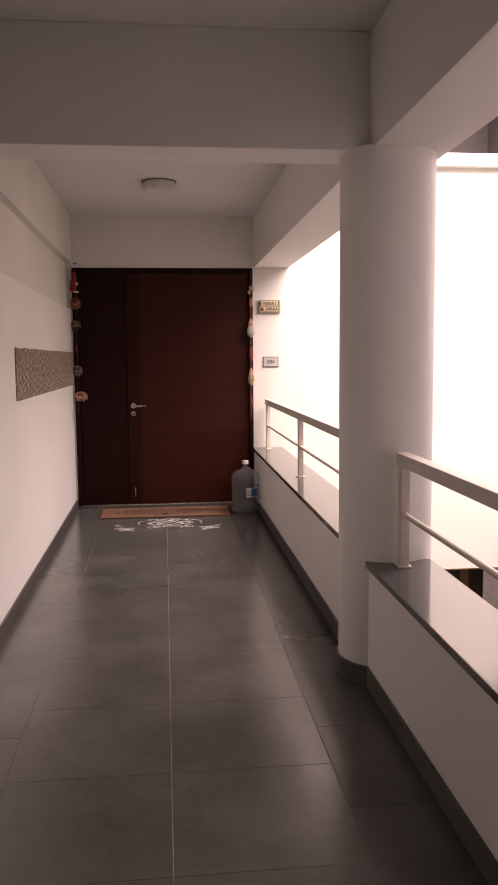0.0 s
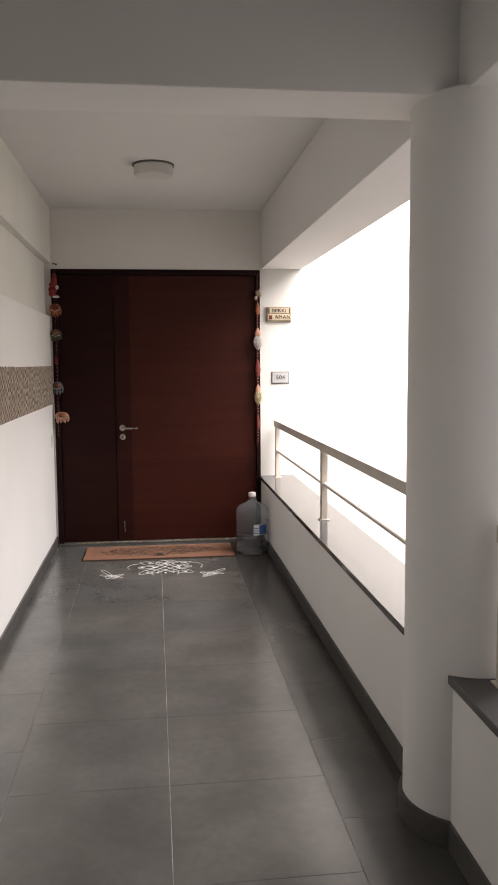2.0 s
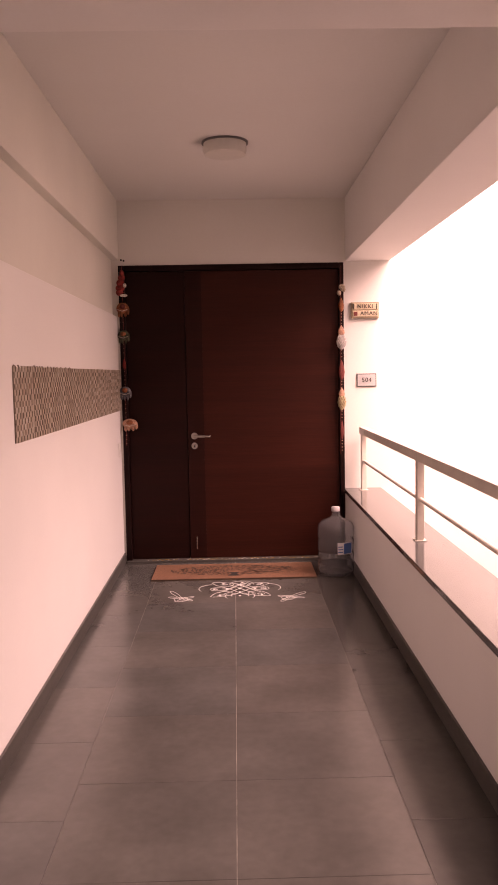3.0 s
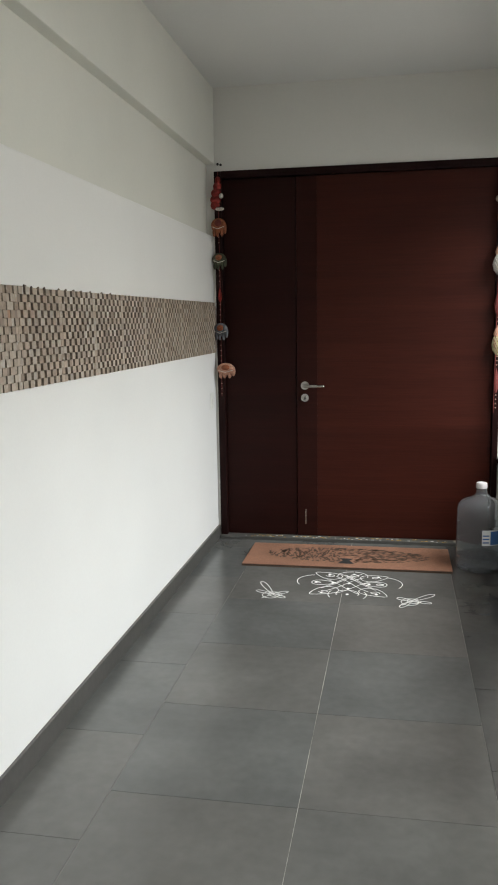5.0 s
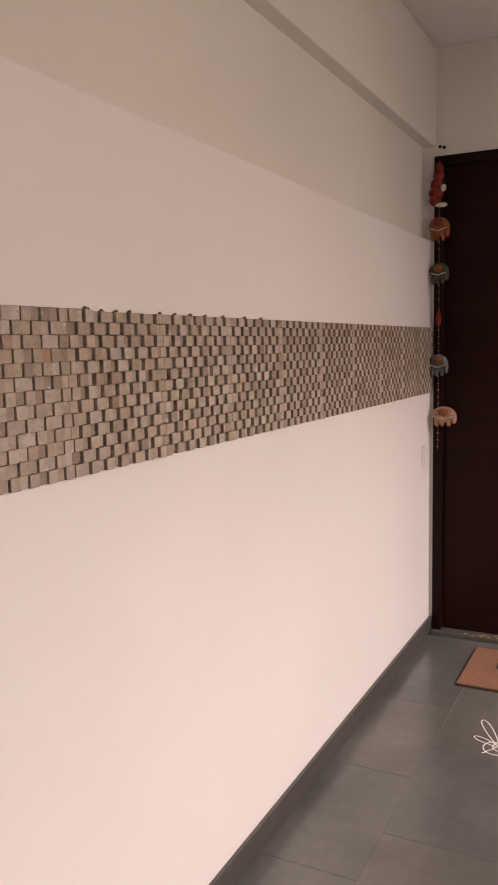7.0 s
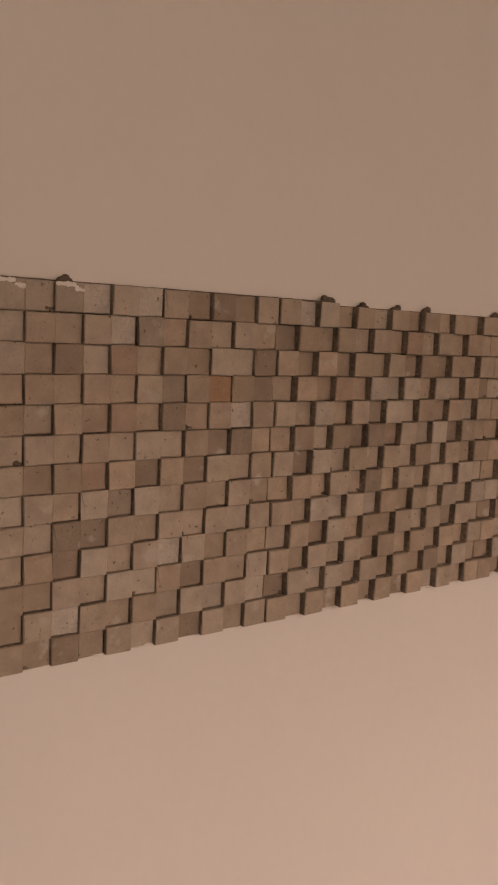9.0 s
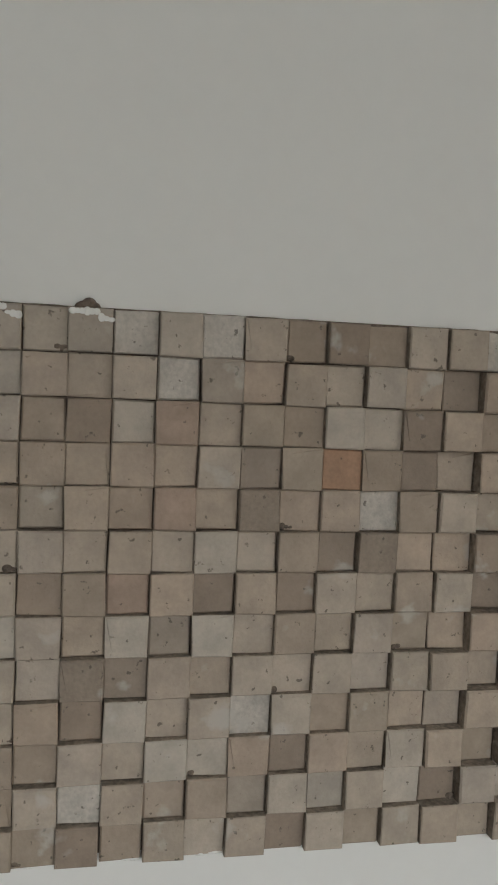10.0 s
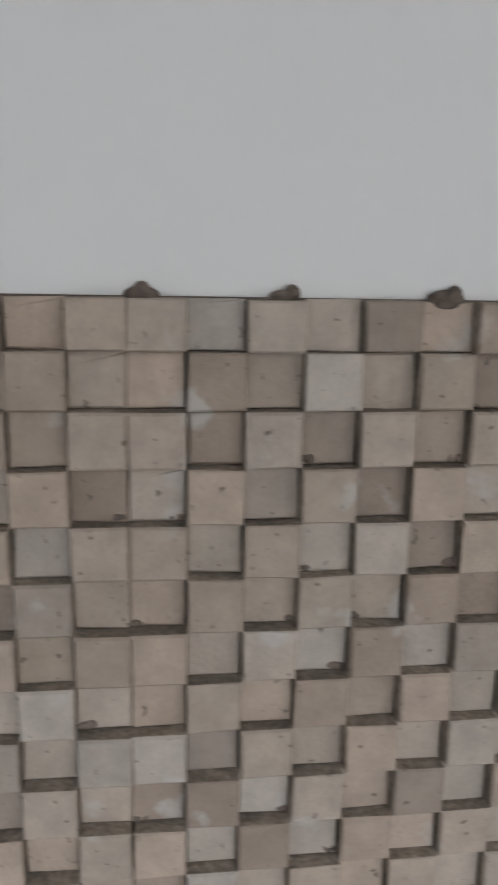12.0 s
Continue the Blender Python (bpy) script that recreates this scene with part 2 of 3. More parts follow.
def words(name, text, size, m, mat, parent, depth=0.001):
    cu = bpy.data.curves.new(name, "FONT")
    cu.body, cu.size, cu.extrude, cu.align_x, cu.align_y = text, size, depth, "CENTER", "CENTER"
    cu.space_character = 1.1
    tmp = bpy.data.objects.new(name, cu)
    scene.collection.objects.link(tmp)
    me = bpy.data.meshes.new_from_object(tmp.evaluated_get(bpy.context.evaluated_depsgraph_get()))
    bpy.data.objects.remove(tmp)
    me.transform(m)
    me.materials.clear()
    me.materials.append(mat)
    ob = new(name, me)
    ob.parent = parent
    return ob


# ---- plan: x across the corridor, y along it towards the door ----
WL = -0.88          # face of the lower panel of the long wall
WR = 0.945          # inner face of the parapet
YD = 8.33           # face of the wall with the door
YB = -3.2           # end of the corridor behind
ZB = 2.42           # underside of beams
ZC = 2.92           # ceiling
LEDGE = 0.585       # top of the parapet's stone ledge
CX, CY, CR = 1.067, 3.81, 0.218   # round column
DL, DR, DT = -0.862, 0.94, 2.41  # door opening

# ---- structure ----
structure("ground", boxes((-900, 900, -900, 900, -14.2, -14)), earth, "dusty pale ground far below the building", "ground")
floor = structure("floor", boxes((-1.2, 1.3, YB, 8.6, -0.22, -0.0013)), grout, "corridor floor slab under large grey stone tiles", "floor")
structure("ceiling", boxes((-1.2, 1.3, YB, 8.6, ZC, ZC + 0.2)), ceiling_paint, "plain off-white painted corridor ceiling", "ceiling")
structure("wall_west", boxes((-1.2, -0.915, YB, 8.6, -0.22, ZC)), upper_shade, "upper wall above a thicker white panel, cream darkened by painted shade", "wall")
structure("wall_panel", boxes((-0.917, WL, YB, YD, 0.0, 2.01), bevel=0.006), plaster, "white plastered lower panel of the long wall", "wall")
structure("beam_west", boxes((-0.92, -0.858, YB, YD, 2.455, ZC), bevel=0.005), upper_shade, "plastered beam along the long wall, cream darkened by painted shade", "beam")
structure("wall_north", boxes((-1.2, DL, YD, 8.6, -0.2, ZC), (DL, DR, YD, 8.6, DT, ZC), (DR, 3.76, YD, 8.6, -0.78, 3.43), (-0.9, 1.29, YD + 0.004, 8.6, -0.78, 0.0)), facade,
          "white plastered wall round the entrance door", "wall")
# unseen end wall, added to keep outside light from behind
structure("wall_south", boxes((-1.2, 1.3, YB - 0.2, YB, -0.22, ZC + 0.2)), plaster, "unseen plain white wall added to close the corridor", "wall")
# unseen side wall, added to block light from the near floor
structure("wall_east", boxes((WR, 1.29, YB, 2.12, 0.0, ZC)), plaster, "unseen plain white wall added beside the opening to darken the near corridor", "wall")
structure("parapet", boxes((WR, 1.22, 1.35, YD, -0.22, LEDGE - 0.03)), plaster, "low white plastered parapet wall", "parapet")
structure("beam_east", boxes((0.955, 1.315, YB, YD, ZB, ZC), bevel=0.005), plaster, "white plastered beam over the open side", "beam")
structure("beam_cross", boxes((-0.88, 0.96, 3.70, 3.97, ZB, ZC), bevel=0.005), plaster, "white plastered beam across the corridor", "beam")
structure("column", lathe([(CR, 0.0), (CR, ZB + 0.01)], CX, CY, 64), plaster, "round white plastered column", "column", True)
structure("wall_upper", boxes((-1.2, 4.3, 9.6, 9.8, 3.43, 6.0), (-1.2, 4.3, 8.1, 9.8, 6.0, 6.2), (3.9, 4.3, 8.33, 9.6, 3.55, 6.0)), recess_shade, "recess of the floor above, its shade put into the dark grey colour", "wall")
structure("outer_beam", boxes((1.3, 3.76, 8.22, 9.6, 3.43, 3.55)), plaster, "white edge beam under the upper slab", "beam")
# unseen wall, added to cut low sky light and bounce the rest
structure("wall_opposite", boxes((6.8, 7.1, 2.0, 9.6, -14, 4.6)), well_paint, "unseen plain pale wall added across the light well to shape its light", "wall")
# unseen wall, added and kept dark so less light reaches the near end
structure("wall_well", boxes((1.29, 6.8, 2.0, 2.16, -14, 4.6)), shade_paint, "unseen plain grey wall added to keep light off the near corridor", "wall")
structure("wall_outer", boxes((3.76, 4.3, 8.25, 8.6, -14, 3.43)), ochre, "ochre painted wall edge", "wall")
structure("wall_lower", boxes((1.3, 3.76, 9.1, 9.4, -14, -0.78)), shade_paint, "wall of the floor below, its shade put into the grey colour", "wall")

# ledges of polished stone on the parapet, either side of the column
for y0, y1 in ((1.35, CY - 0.17), (CY + 0.17, YD)):
    structure("ledge", boxes((WR - 0.014, 1.237, y0, y1, LEDGE - 0.03, LEDGE), bevel=0.003), granite, "polished grey granite ledge on the parapet", "ledge")

# skirting
structure("baseboard", boxes((WL, WL + 0.013, YB, YD - 0.001, 0.0, 0.085), bevel=0.002), skirting_stone, "dark grey stone skirting along the wall", "skirting")
structure("baseboard", boxes((WR - 0.013, WR, YB, CY - 0.2, 0.0, 0.09), (WR - 0.013, WR, CY + 0.2, YD - 0.001, 0.0, 0.09), bevel=0.002), skirting_stone,
          "dark grey stone skirting along the parapet", "skirting")
structure("baseboard", lathe([(CR + 0.002, 0.0), (CR + 0.014, 0.0), (CR + 0.014, 0.088), (CR + 0.002, 0.09)], CX, CY, 64), skirting_stone, "dark curved skirting round the column", "skirting", True)

# shutters of the floor below
lower = thing("window_lower", (2.9, 8.9, -2.2), "dark window with brown shutters on the floor below", "window")
part("pane", boxes((-1.5, 0.8, 0.06, 0.09, -1.0, 1.36)), dark_glass, lower)
for i, x in enumerate((-1.5, -0.95, -0.38, 0.2, 0.5)):
    part("shutter", boxes((x, x + (0.36 if i < 3 else 0.1), 0.0, 0.05, -1.0, 1.3), bevel=0.004), shutter_brown, lower)
part("lintel", boxes((-1.55, 0.85, -0.3, 0.02, 1.33, 1.41)), ochre, lower, "ochre lintel edge")

# ---- entrance door ----
door = tagged(thing("door_1", (0, YD, 0), "wide dark brown veneered entrance door, closed", "door"), kind="structure")
part("door_frame", boxes((DL, DL + 0.045, -0.012, 0.12, 0.0, DT), (DR - 0.035, DR, -0.012, 0.12, 0.0, DT), (DL + 0.045, DR - 0.035, -0.012, 0.12, DT - 0.045, DT), bevel=0.003), frame_wood, door)
small_leaf = part("door_leaf", boxes((DL + 0.048, -0.342, 0.03, 0.07, 0.022, DT - 0.048), bevel=0.002), dark_veneer, door, "narrow fixed leaf in darker veneer")
big_leaf = part("door_leaf", boxes((-0.338, DR - 0.038, 0.026, 0.07, 0.022, DT - 0.048), bevel=0.002), door_wood, door, "wide leaf with a lever handle")
part("veneer_strip", boxes((-0.337, -0.205, 0.0245, 0.028, 0.024, DT - 0.05)), strip_veneer, big_leaf, "darker veneer strip beside the lock")
bm = bmesh.new()
rod(bm, (-0.285, 0.026, 1.035), (-0.285, 0.014, 1.035), 0.027, 24)
handle = part("rose", bm, steel, big_leaf, "round steel rose", True)
bm = bmesh.new()
rod(bm, (-0.285, 0.016, 1.035), (-0.285, -0.034, 1.035), 0.009)
rod(bm, (-0.285, -0.034, 1.035), (-0.16, -0.034, 1.033), 0.009)
ball(bm, (-0.285, -0.034, 1.035), 0.0095)
ball(bm, (-0.16, -0.034, 1.033), 0.0095)
part("lever", bm, steel, big_leaf, "brushed steel lever handle", True)
bm = bmesh.new()
rod(bm, (-0.285, 0.026, 0.955), (-0.285, 0.014, 0.955), 0.026, 24)
part("escutcheon", bm, steel, big_leaf, "round steel keyhole cover", True)
part("keyhole", boxes((-0.289, -0.281, 0.014, 0.015, 0.943, 0.966)), black_paint, big_leaf)
part("flush_bolt", boxes((-0.287, -0.279, 0.022, 0.027, 0.1, 0.2), bevel=0.001), steel, big_leaf, "worn steel flush bolt")
# unseen board added behind the leaves to stop light through their seam
part("back_panel", boxes((DL, DR, 0.074, 0.11, 0.0, DT)), frame_wood, door)
part("threshold", boxes((DL, DR, -0.05, 0.1, -0.003, 0.02), bevel=0.004), skirting_stone, door, "stone sill")

# painted garland along the sill
garland = thing("garland", (0, YD - 0.02, 0.022), "painted white and yellow flower border on the door sill", "decoration")
rng = random.Random(4)
for name, mat, off in (("white_petals", chalk, 0.0), ("yellow_petals", cloth["yellow"], 0.03)):
    bm = bmesh.new()
    for i in range(60):
        x = -0.68 + i * 0.0262 + off + rng.uniform(-0.008, 0.008)
        if rng.random() < 0.75 and x < 0.9:
            ball(bm, (x, rng.uniform(-0.022, 0.024), 0.0), (rng.uniform(0.006, 0.012), rng.uniform(0.004, 0.008), 0.0012), 8)
    tagged(part(name, bm, mat, garland), kind="stuff")

# ---- railings ----


def railing(y0, y1, posts, label):
    r = thing("railing", (1.075, y0, LEDGE), label, "railing", "railings on the parapet")
    h = 0.508
    part("top_rail", boxes((-0.028, 0.028, 0, y1 - y0, h - 0.056, h), bevel=0.004), rail_paint, r)
    bm = bmesh.new()
    rod(bm, (0, 0.0, 0.235), (0, y1 - y0, 0.235), 0.0125, 16)
    part("mid_rail", bm, rail_paint, r, "", True)
    for y in posts:
        post = part("post", boxes((-0.02, 0.02, y - y0 - 0.026, y - y0 + 0.026, 0, h - 0.056), bevel=0.003), rail_paint, r)
        part("base_plate", boxes((-0.032, 0.032, y - y0 - 0.036, y - y0 + 0.036, 0, 0.006), bevel=0.001), rail_paint, post)
    return r


railing(1.36, 3.56, (1.5, 3.53), "beige painted metal railing with square top rail")
railing(4.12, 8.25, (4.3, 6.24, 8.2), "long beige painted metal railing with slim middle bar")

# ---- ceiling lamp ----
lamp = thing("ceiling_lamp", (0.02, 6.76, ZC), "round flush ceiling lamp with frosted cover, unlit", "lamp")
part("base_ring", lathe([(0.0, 0.0), (0.14, 0.0), (0.14, -0.01), (0.0, -0.01)]), lamp_metal, lamp, "thin metal base ring", True)
part("cover", lathe([(0.128, -0.006), (0.13, -0.055), (0.124, -0.074), (0.09, -0.083), (0.0, -0.086)]), lamp_glass, lamp, "frosted grey-white cover", True)

# ---- signs ----
name_sign = thing("name_sign", (1.11, YD, 2.027), "small carved wooden name sign on the wall", "sign")
part("backboard", boxes((-0.112, 0.112, -0.022, 0, -0.064, 0.064), bevel=0.004), sign_wood, name_sign)
for k, (txt, z, dx) in enumerate((("NIKKI", 0.029, 0.0), ("AMAN", -0.027, 0.03))):
    slat = part("slat", boxes((-0.1, 0.1, -0.028, -0.02, z - 0.024, z + 0.024), bevel=0.002), sign_tile, name_sign)
    words("letters", txt, 0.046, pose(dx, -0.0295, z, 90), ink, slat, 0.0015)
part("ornament", boxes((-0.092, -0.062, -0.031, -0.027, -0.045, -0.012), bevel=0.002), cloth["maroon"], name_sign, "dark red ornament block")
part("edge_bar", boxes((-0.096, -0.088, -0.031, -0.027, 0.008, 0.05)), ink, name_sign)
part("edge_bar", boxes((0.088, 0.096, -0.031, -0.027, 0.008, 0.05)), ink, name_sign)

number_sign = thing("number_sign", (1.122, YD, 1.466), "grey flat number plate with dark rim", "sign")
part("rim", boxes((-0.08, 0.08, -0.008, 0, -0.053, 0.053), bevel=0.002), plate_dark, number_sign)
part("plate", boxes((-0.073, 0.073, -0.0105, -0.006, -0.046, 0.046), bevel=0.001), plate_grey, number_sign)
words("digits", "504", 0.05, pose(0, -0.0118, 0, 90), ink, number_sign, 0.0014)

bell = thing("bell_switch", (WL, 8.2, 0.945), "small white doorbell switch on the wall", "switch")
part("plate", boxes((0, 0.006, -0.035, 0.035, -0.055, 0.055), bevel=0.002), switch_plastic, bell)
part("button", boxes((0.005, 0.01, -0.012, 0.012, -0.02, 0.02), bevel=0.001), switch_plastic, bell)

# two small dark specks of unknown kind, given a pin and a disc
for x, z in ((-0.835, 2.452), (-0.815, 2.447)):
    nail = thing("wall_speck", (x, YD, z), "small dark speck on the wall above the door", "nail", "nails above the door")
    part("shank", rod(bmesh.new(), (0, 0.01, 0), (0, -0.012, 0.001), 0.003, 10), black_paint, nail)
    part("head", rod(bmesh.new(), (0, -0.01, 0.001), (0, -0.014, 0.001), 0.008, 12), black_paint, nail)

# ---- door mat ----
mat_ob = thing("door_mat", (0.02, 7.935, 0.0), "long brown coir door mat with dark leaf pattern", "mat")
part("mat_body", boxes((-0.62, 0.62, -0.23, 0.23, 0.0, 0.015), bevel=0.003), coir, mat_ob)
part("edge", boxes((-0.62, 0.62, -0.233, -0.228, 0.0, 0.012)), coir_dark, mat_ob)
bm = bmesh.new()
for i in range(620):
    a, q = rng.uniform(0, 2 * math.pi), math.sqrt(rng.random())
    x, y = 0.5 * q * math.cos(a), 0.15 * q * math.sin(a) + 0.012
    if abs(x) < 0.045 and y < 0:
        continue
    turn = Matrix.Rotation(math.atan2(y, x) * 0.5 + rng.uniform(-0.5, 0.5), 4, "Z")
    v = [bm.verts.new(Matrix.Translation((x, y, 0.0157)) @ turn @ Vector(p)) for p in ((-0.019, 0, 0), (0, -0.006, 0), (0.019, 0, 0), (0, 0.006, 0))]
    bm.faces.new(v)
tagged(part("leaf_pattern", bm, coir_dark, mat_ob, "dark printed leaves"), kind="stuff")
bm = bmesh.new()
for poly in (((-0.05, -0.165), (0.05, -0.165), (0.02, -0.1), (0.045, -0.06), (-0.045, -0.06), (-0.02, -0.1)),):
    bm.faces.new([bm.verts.new((x, y, 0.0161)) for x, y in poly])
part("motif", bm, black_paint, mat_ob, "black printed urn motif")

# ---- chalk drawing on the floor ----
drawing = thing("floor_drawing", (0.06, 7.45, 0.0), "white chalk pattern drawn on the stone floor", "drawing")


def loop(cx, cy, rx, ry, a0=0.0, a1=360.0, steps=28, turn=0.0):
    out = []
    for i in range(steps + 1):
        a = radians(a0 + (a1 - a0) * i / steps)
        x, y = rx * math.cos(a), ry * math.sin(a)
        c, s_ = math.cos(radians(turn)), math.sin(radians(turn))
        out.append((cx + x * c - y * s_, cy + x * s_ + y * c, 0.001))
    return out


def teardrop(tip, base, wide, steps=30):
    """A pointed loop from its tip round the broad end and back."""
    (tx, ty), (bx, by) = tip, base
    out = []
    for i in range(steps + 1):
        f = i / steps * 2 * math.pi
        u = 0.5 - 0.5 * math.cos(f)
        w = wide * math.sin(f) * (0.35 + 0.65 * u)
        dx, dy = bx - tx, by - ty
        q = math.hypot(dx, dy)
        out.append((tx + dx * u - dy / q * w, ty + dy * u + dx / q * w, 0.001))
    return out


def curl(cx, cy, r, a0, turns=1.2, squash=0.8, steps=24):
    return [(cx + r * (1 - 0.75 * i / steps) * math.cos(radians(a0) + turns * 2 * math.pi * i / steps), cy + squash * r * (1 - 0.75 * i / steps) * math.sin(radians(a0) + turns * 2 * math.pi * i / steps), 0.001) for i in range(steps + 1)]


strokes = []
# crossing lattice in the middle
for sx in (-1, 1):
    for x0, y0, x1, y1 in ((-0.085, 0.13, 0.12, -0.15), (-0.135, 0.06, 0.07, -0.2), (-0.02, 0.16, 0.135, -0.06), (-0.07, 0.2, 0.16, -0.11)):
        strokes.append([(sx * (x0 + (x1 - x0) * f / 8), y0 + (y1 - y0) * f / 8 + 0.012 * math.sin(f * math.pi / 4), 0.001) for f in range(9)])
# four corner leaves with a curl in each, two side eyes, arches above and below
for tip, base, eye in (((-0.215, 0.205), (-0.06, 0.1), (-0.12, 0.15)), ((0.228, 0.165), (0.07, 0.09), (0.155, 0.13)), ((-0.215, -0.23), (-0.07, -0.1), (-0.14, -0.17)), ((0.225, -0.225), (0.08, -0.1), (0.155, -0.165))):
    strokes.append(teardrop(tip, base, 0.085))
    strokes.append(curl(*eye, 0.032, 200 if eye[0] < 0 else 340))
for sx in (-1, 1):
    strokes.append(teardrop((sx * 0.085, 0.0), (sx * 0.225, 0.0), 0.062))
    strokes.append(curl(sx * 0.185, 0.0, 0.026, 90))
    strokes.append(loop(sx * 0.2, 0.02, 0.115, 0.13, 80 if sx > 0 else 100, -35 if sx > 0 else 215))
strokes.append(loop(0.015, 0.15, 0.092, 0.095, -10, 190))
strokes.append(curl(0.02, 0.165, 0.045, 180))
strokes.append(loop(0.0, -0.2, 0.065, 0.07, -20, 200))
strokes.append(loop(0.0, -0.215, 0.11, 0.12, -30, 30))
strokes.append(loop(0.0, -0.215, 0.11, 0.12, 150, 210))
strokes = [[(x * 0.93, y * 0.86, z) for x, y, z in line] for line in strokes]
tagged(tubes("lines", strokes, 0.0022, chalk, drawing, flat=(0.001, 0.35)), kind="stuff")
bm = bmesh.new()
for x, y in ((0.01, 0.08), (0.11, 0.0), (-0.09, 0.0), (0.0, -0.085), (0.0, -0.18), (0.0, 0.0), (0.185, 0.0), (-0.185, 0.0), (0.02, 0.165), (0.16, 0.13), (-0.12, 0.15), (-0.14, -0.17), (0.155, -0.165)):
    ball(bm, (x, y, 0.001), (0.009, 0.012, 0.0014), 10)
tagged(part("dot_grid", bm, chalk, drawing), kind="stuff")
# a pair of looser scribbled flowers with long petals
for cx, cy, petals in ((-0.335, 7.22, (((-0.095, 0.2), 0.022), ((-0.1, 0.05), 0.02), ((0.075, 0.05), 0.02), ((0.07, -0.05), 0.02))), (0.4, 7.21, (((0.12, 0.12), 0.024), ((0.1, -0.02), 0.02), ((-0.075, 0.04), 0.022), ((-0.06, -0.1), 0.02)))):
    d = thing("floor_drawing", (cx, cy, 0.0), "small white chalk flower with long petals drawn on the floor", "drawing")
    fl = [teardrop((0.0, 0.0), tip, w) for tip, w in petals]
    fl.append(loop(-0.01, -0.015, 0.045, 0.05))
    fl.append(loop(0.012, 0.0, 0.035, 0.035, 20, 330, turn=30))
    fl.append([(-0.05, -0.07, 0.001), (0.0, 0.01, 0.001), (0.065, -0.03, 0.001)])
    tagged(tubes("lines", fl, 0.0021, chalk, d, flat=(0.001, 0.35)), kind="stuff")

# ---- water bottle ----
bottle = thing("water_bottle", (0.8, 7.83, 0.0), "large empty clear plastic water bottle with blue label", "bottle")
prof = [(0.0, 0.004), (0.11, 0.0), (0.132, 0.012), (0.136, 0.03), (0.136, 0.075), (0.13, 0.085), (0.136, 0.095), (0.136, 0.17), (0.131, 0.18), (0.136, 0.19), (0.136, 0.27), (0.131, 0.28),
        (0.136, 0.29), (0.136, 0.36), (0.13, 0.385), (0.104, 0.412), (0.06, 0.428), (0.034, 0.445), (0.03, 0.46), (0.03, 0.5)]
ob = part("body", lathe(prof + [(0.027, 0.5), (0.027, 0.46), (0.057, 0.424), (0.101, 0.408), (0.127, 0.382), (0.133, 0.358), (0.133, 0.03), (0.11, 0.006), (0.0, 0.008)], steps=48), bottle_plastic, bottle, "clear bluish ribbed plastic", True)
part("cap", lathe([(0.0, 0.516), (0.028, 0.516), (0.032, 0.511), (0.032, 0.484), (0.0305, 0.484)], steps=32), cap_white, bottle, "pale cap", True)


def curved(a0, a1, z0, z1, r, steps=14):
    bm = bmesh.new()
    lo = [bm.verts.new((r * math.cos(radians(a0 + (a1 - a0) * i / steps)), r * math.sin(radians(a0 + (a1 - a0) * i / steps)), z0)) for i in range(steps + 1)]
    hi = [bm.verts.new((v.co.x, v.co.y, z1)) for v in lo]
    for i in range(steps):
        bm.faces.new((lo[i], lo[i + 1], hi[i + 1], hi[i]))
    return bm


lab = part("label", curved(-92, -38, 0.175, 0.265, 0.1372), label_white, bottle, "white and blue paper label")
part("label_mark", curved(-72, -40, 0.18, 0.258, 0.138), label_blue, lab, "blue printed shape")
for z in (0.19, 0.21, 0.23):
    part("label_line", curved(-90, -75, z, z + 0.007, 0.138), label_blue, lab)

# ---- hanging door strings ----


def charm(bm, z, w, h, dx=0.0):
    """A stuffed cloth animal: a domed body, legs and a trunk."""
    ball(bm, (dx, 0, z + h * 0.1), (w * 0.5, 0.022, h * 0.4), 16)
    for k in (-0.3, -0.08, 0.2):
        ball(bm, (dx + k * w, 0, z - h * 0.28), (w * 0.11, 0.016, h * 0.24), 10)
    ball(bm, (dx + 0.42 * w, -0.004, z - h * 0.05), (w * 0.12, 0.014, h * 0.33), 10)
    ball(bm, (dx + 0.3 * w, -0.012, z + h * 0.12), (w * 0.15, 0.012, h * 0.2), 10)
    return bm


def beads(bm, z0, z1, step=0.02, r=0.006):
    z = z0
    while z > z1:
        ball(bm, (0, 0, z), r, 8)
        z -= step
    return bm


def drop(bm, z, w, h):
    """A padded leaf-shaped drop, pointed above and below."""
    prof = [(0.0, h * 0.5), (w * 0.18, h * 0.36), (w * 0.42, h * 0.1), (w * 0.5, -h * 0.08), (w * 0.4, -h * 0.3), (w * 0.15, -h * 0.45), (0.0, -h * 0.5)]
    start = len(bm.verts)
    lathe([(r, q + z) for r, q in prof], steps=16, bm=bm)
    bm.verts.ensure_lookup_table()
    for v in bm.verts[start:]:
        v.co.y *= 0.45
    return bm


left = thing("door_hanging", (-0.829, 8.285, 0), "string of stuffed cloth elephants and beads hanging beside the door", "decoration", "strings beside the door")
tubes("cord", [[(0, 0, 2.4), (0.002, 0, 1.7), (0.0, 0, 0.97)]], 0.0022, cloth["maroon"], left)
bm = bmesh.new()
for z, w, x in ((2.345, 0.03, 0), (2.31, 0.045, -0.004), (2.27, 0.055, -0.012), (2.23, 0.06, -0.016), (2.195, 0.05, -0.02)):
    ball(bm, (x, 0, z), (w * 0.6, 0.022, 0.028), 12)
part("red_bird", bm, cloth["red"], left, "bright red cloth bird", True)
part("white_tuft", ball(bmesh.new(), (0.012, -0.01, 2.17), (0.03, 0.016, 0.012)), cloth["white"], left, "off-white cloth tuft", True)
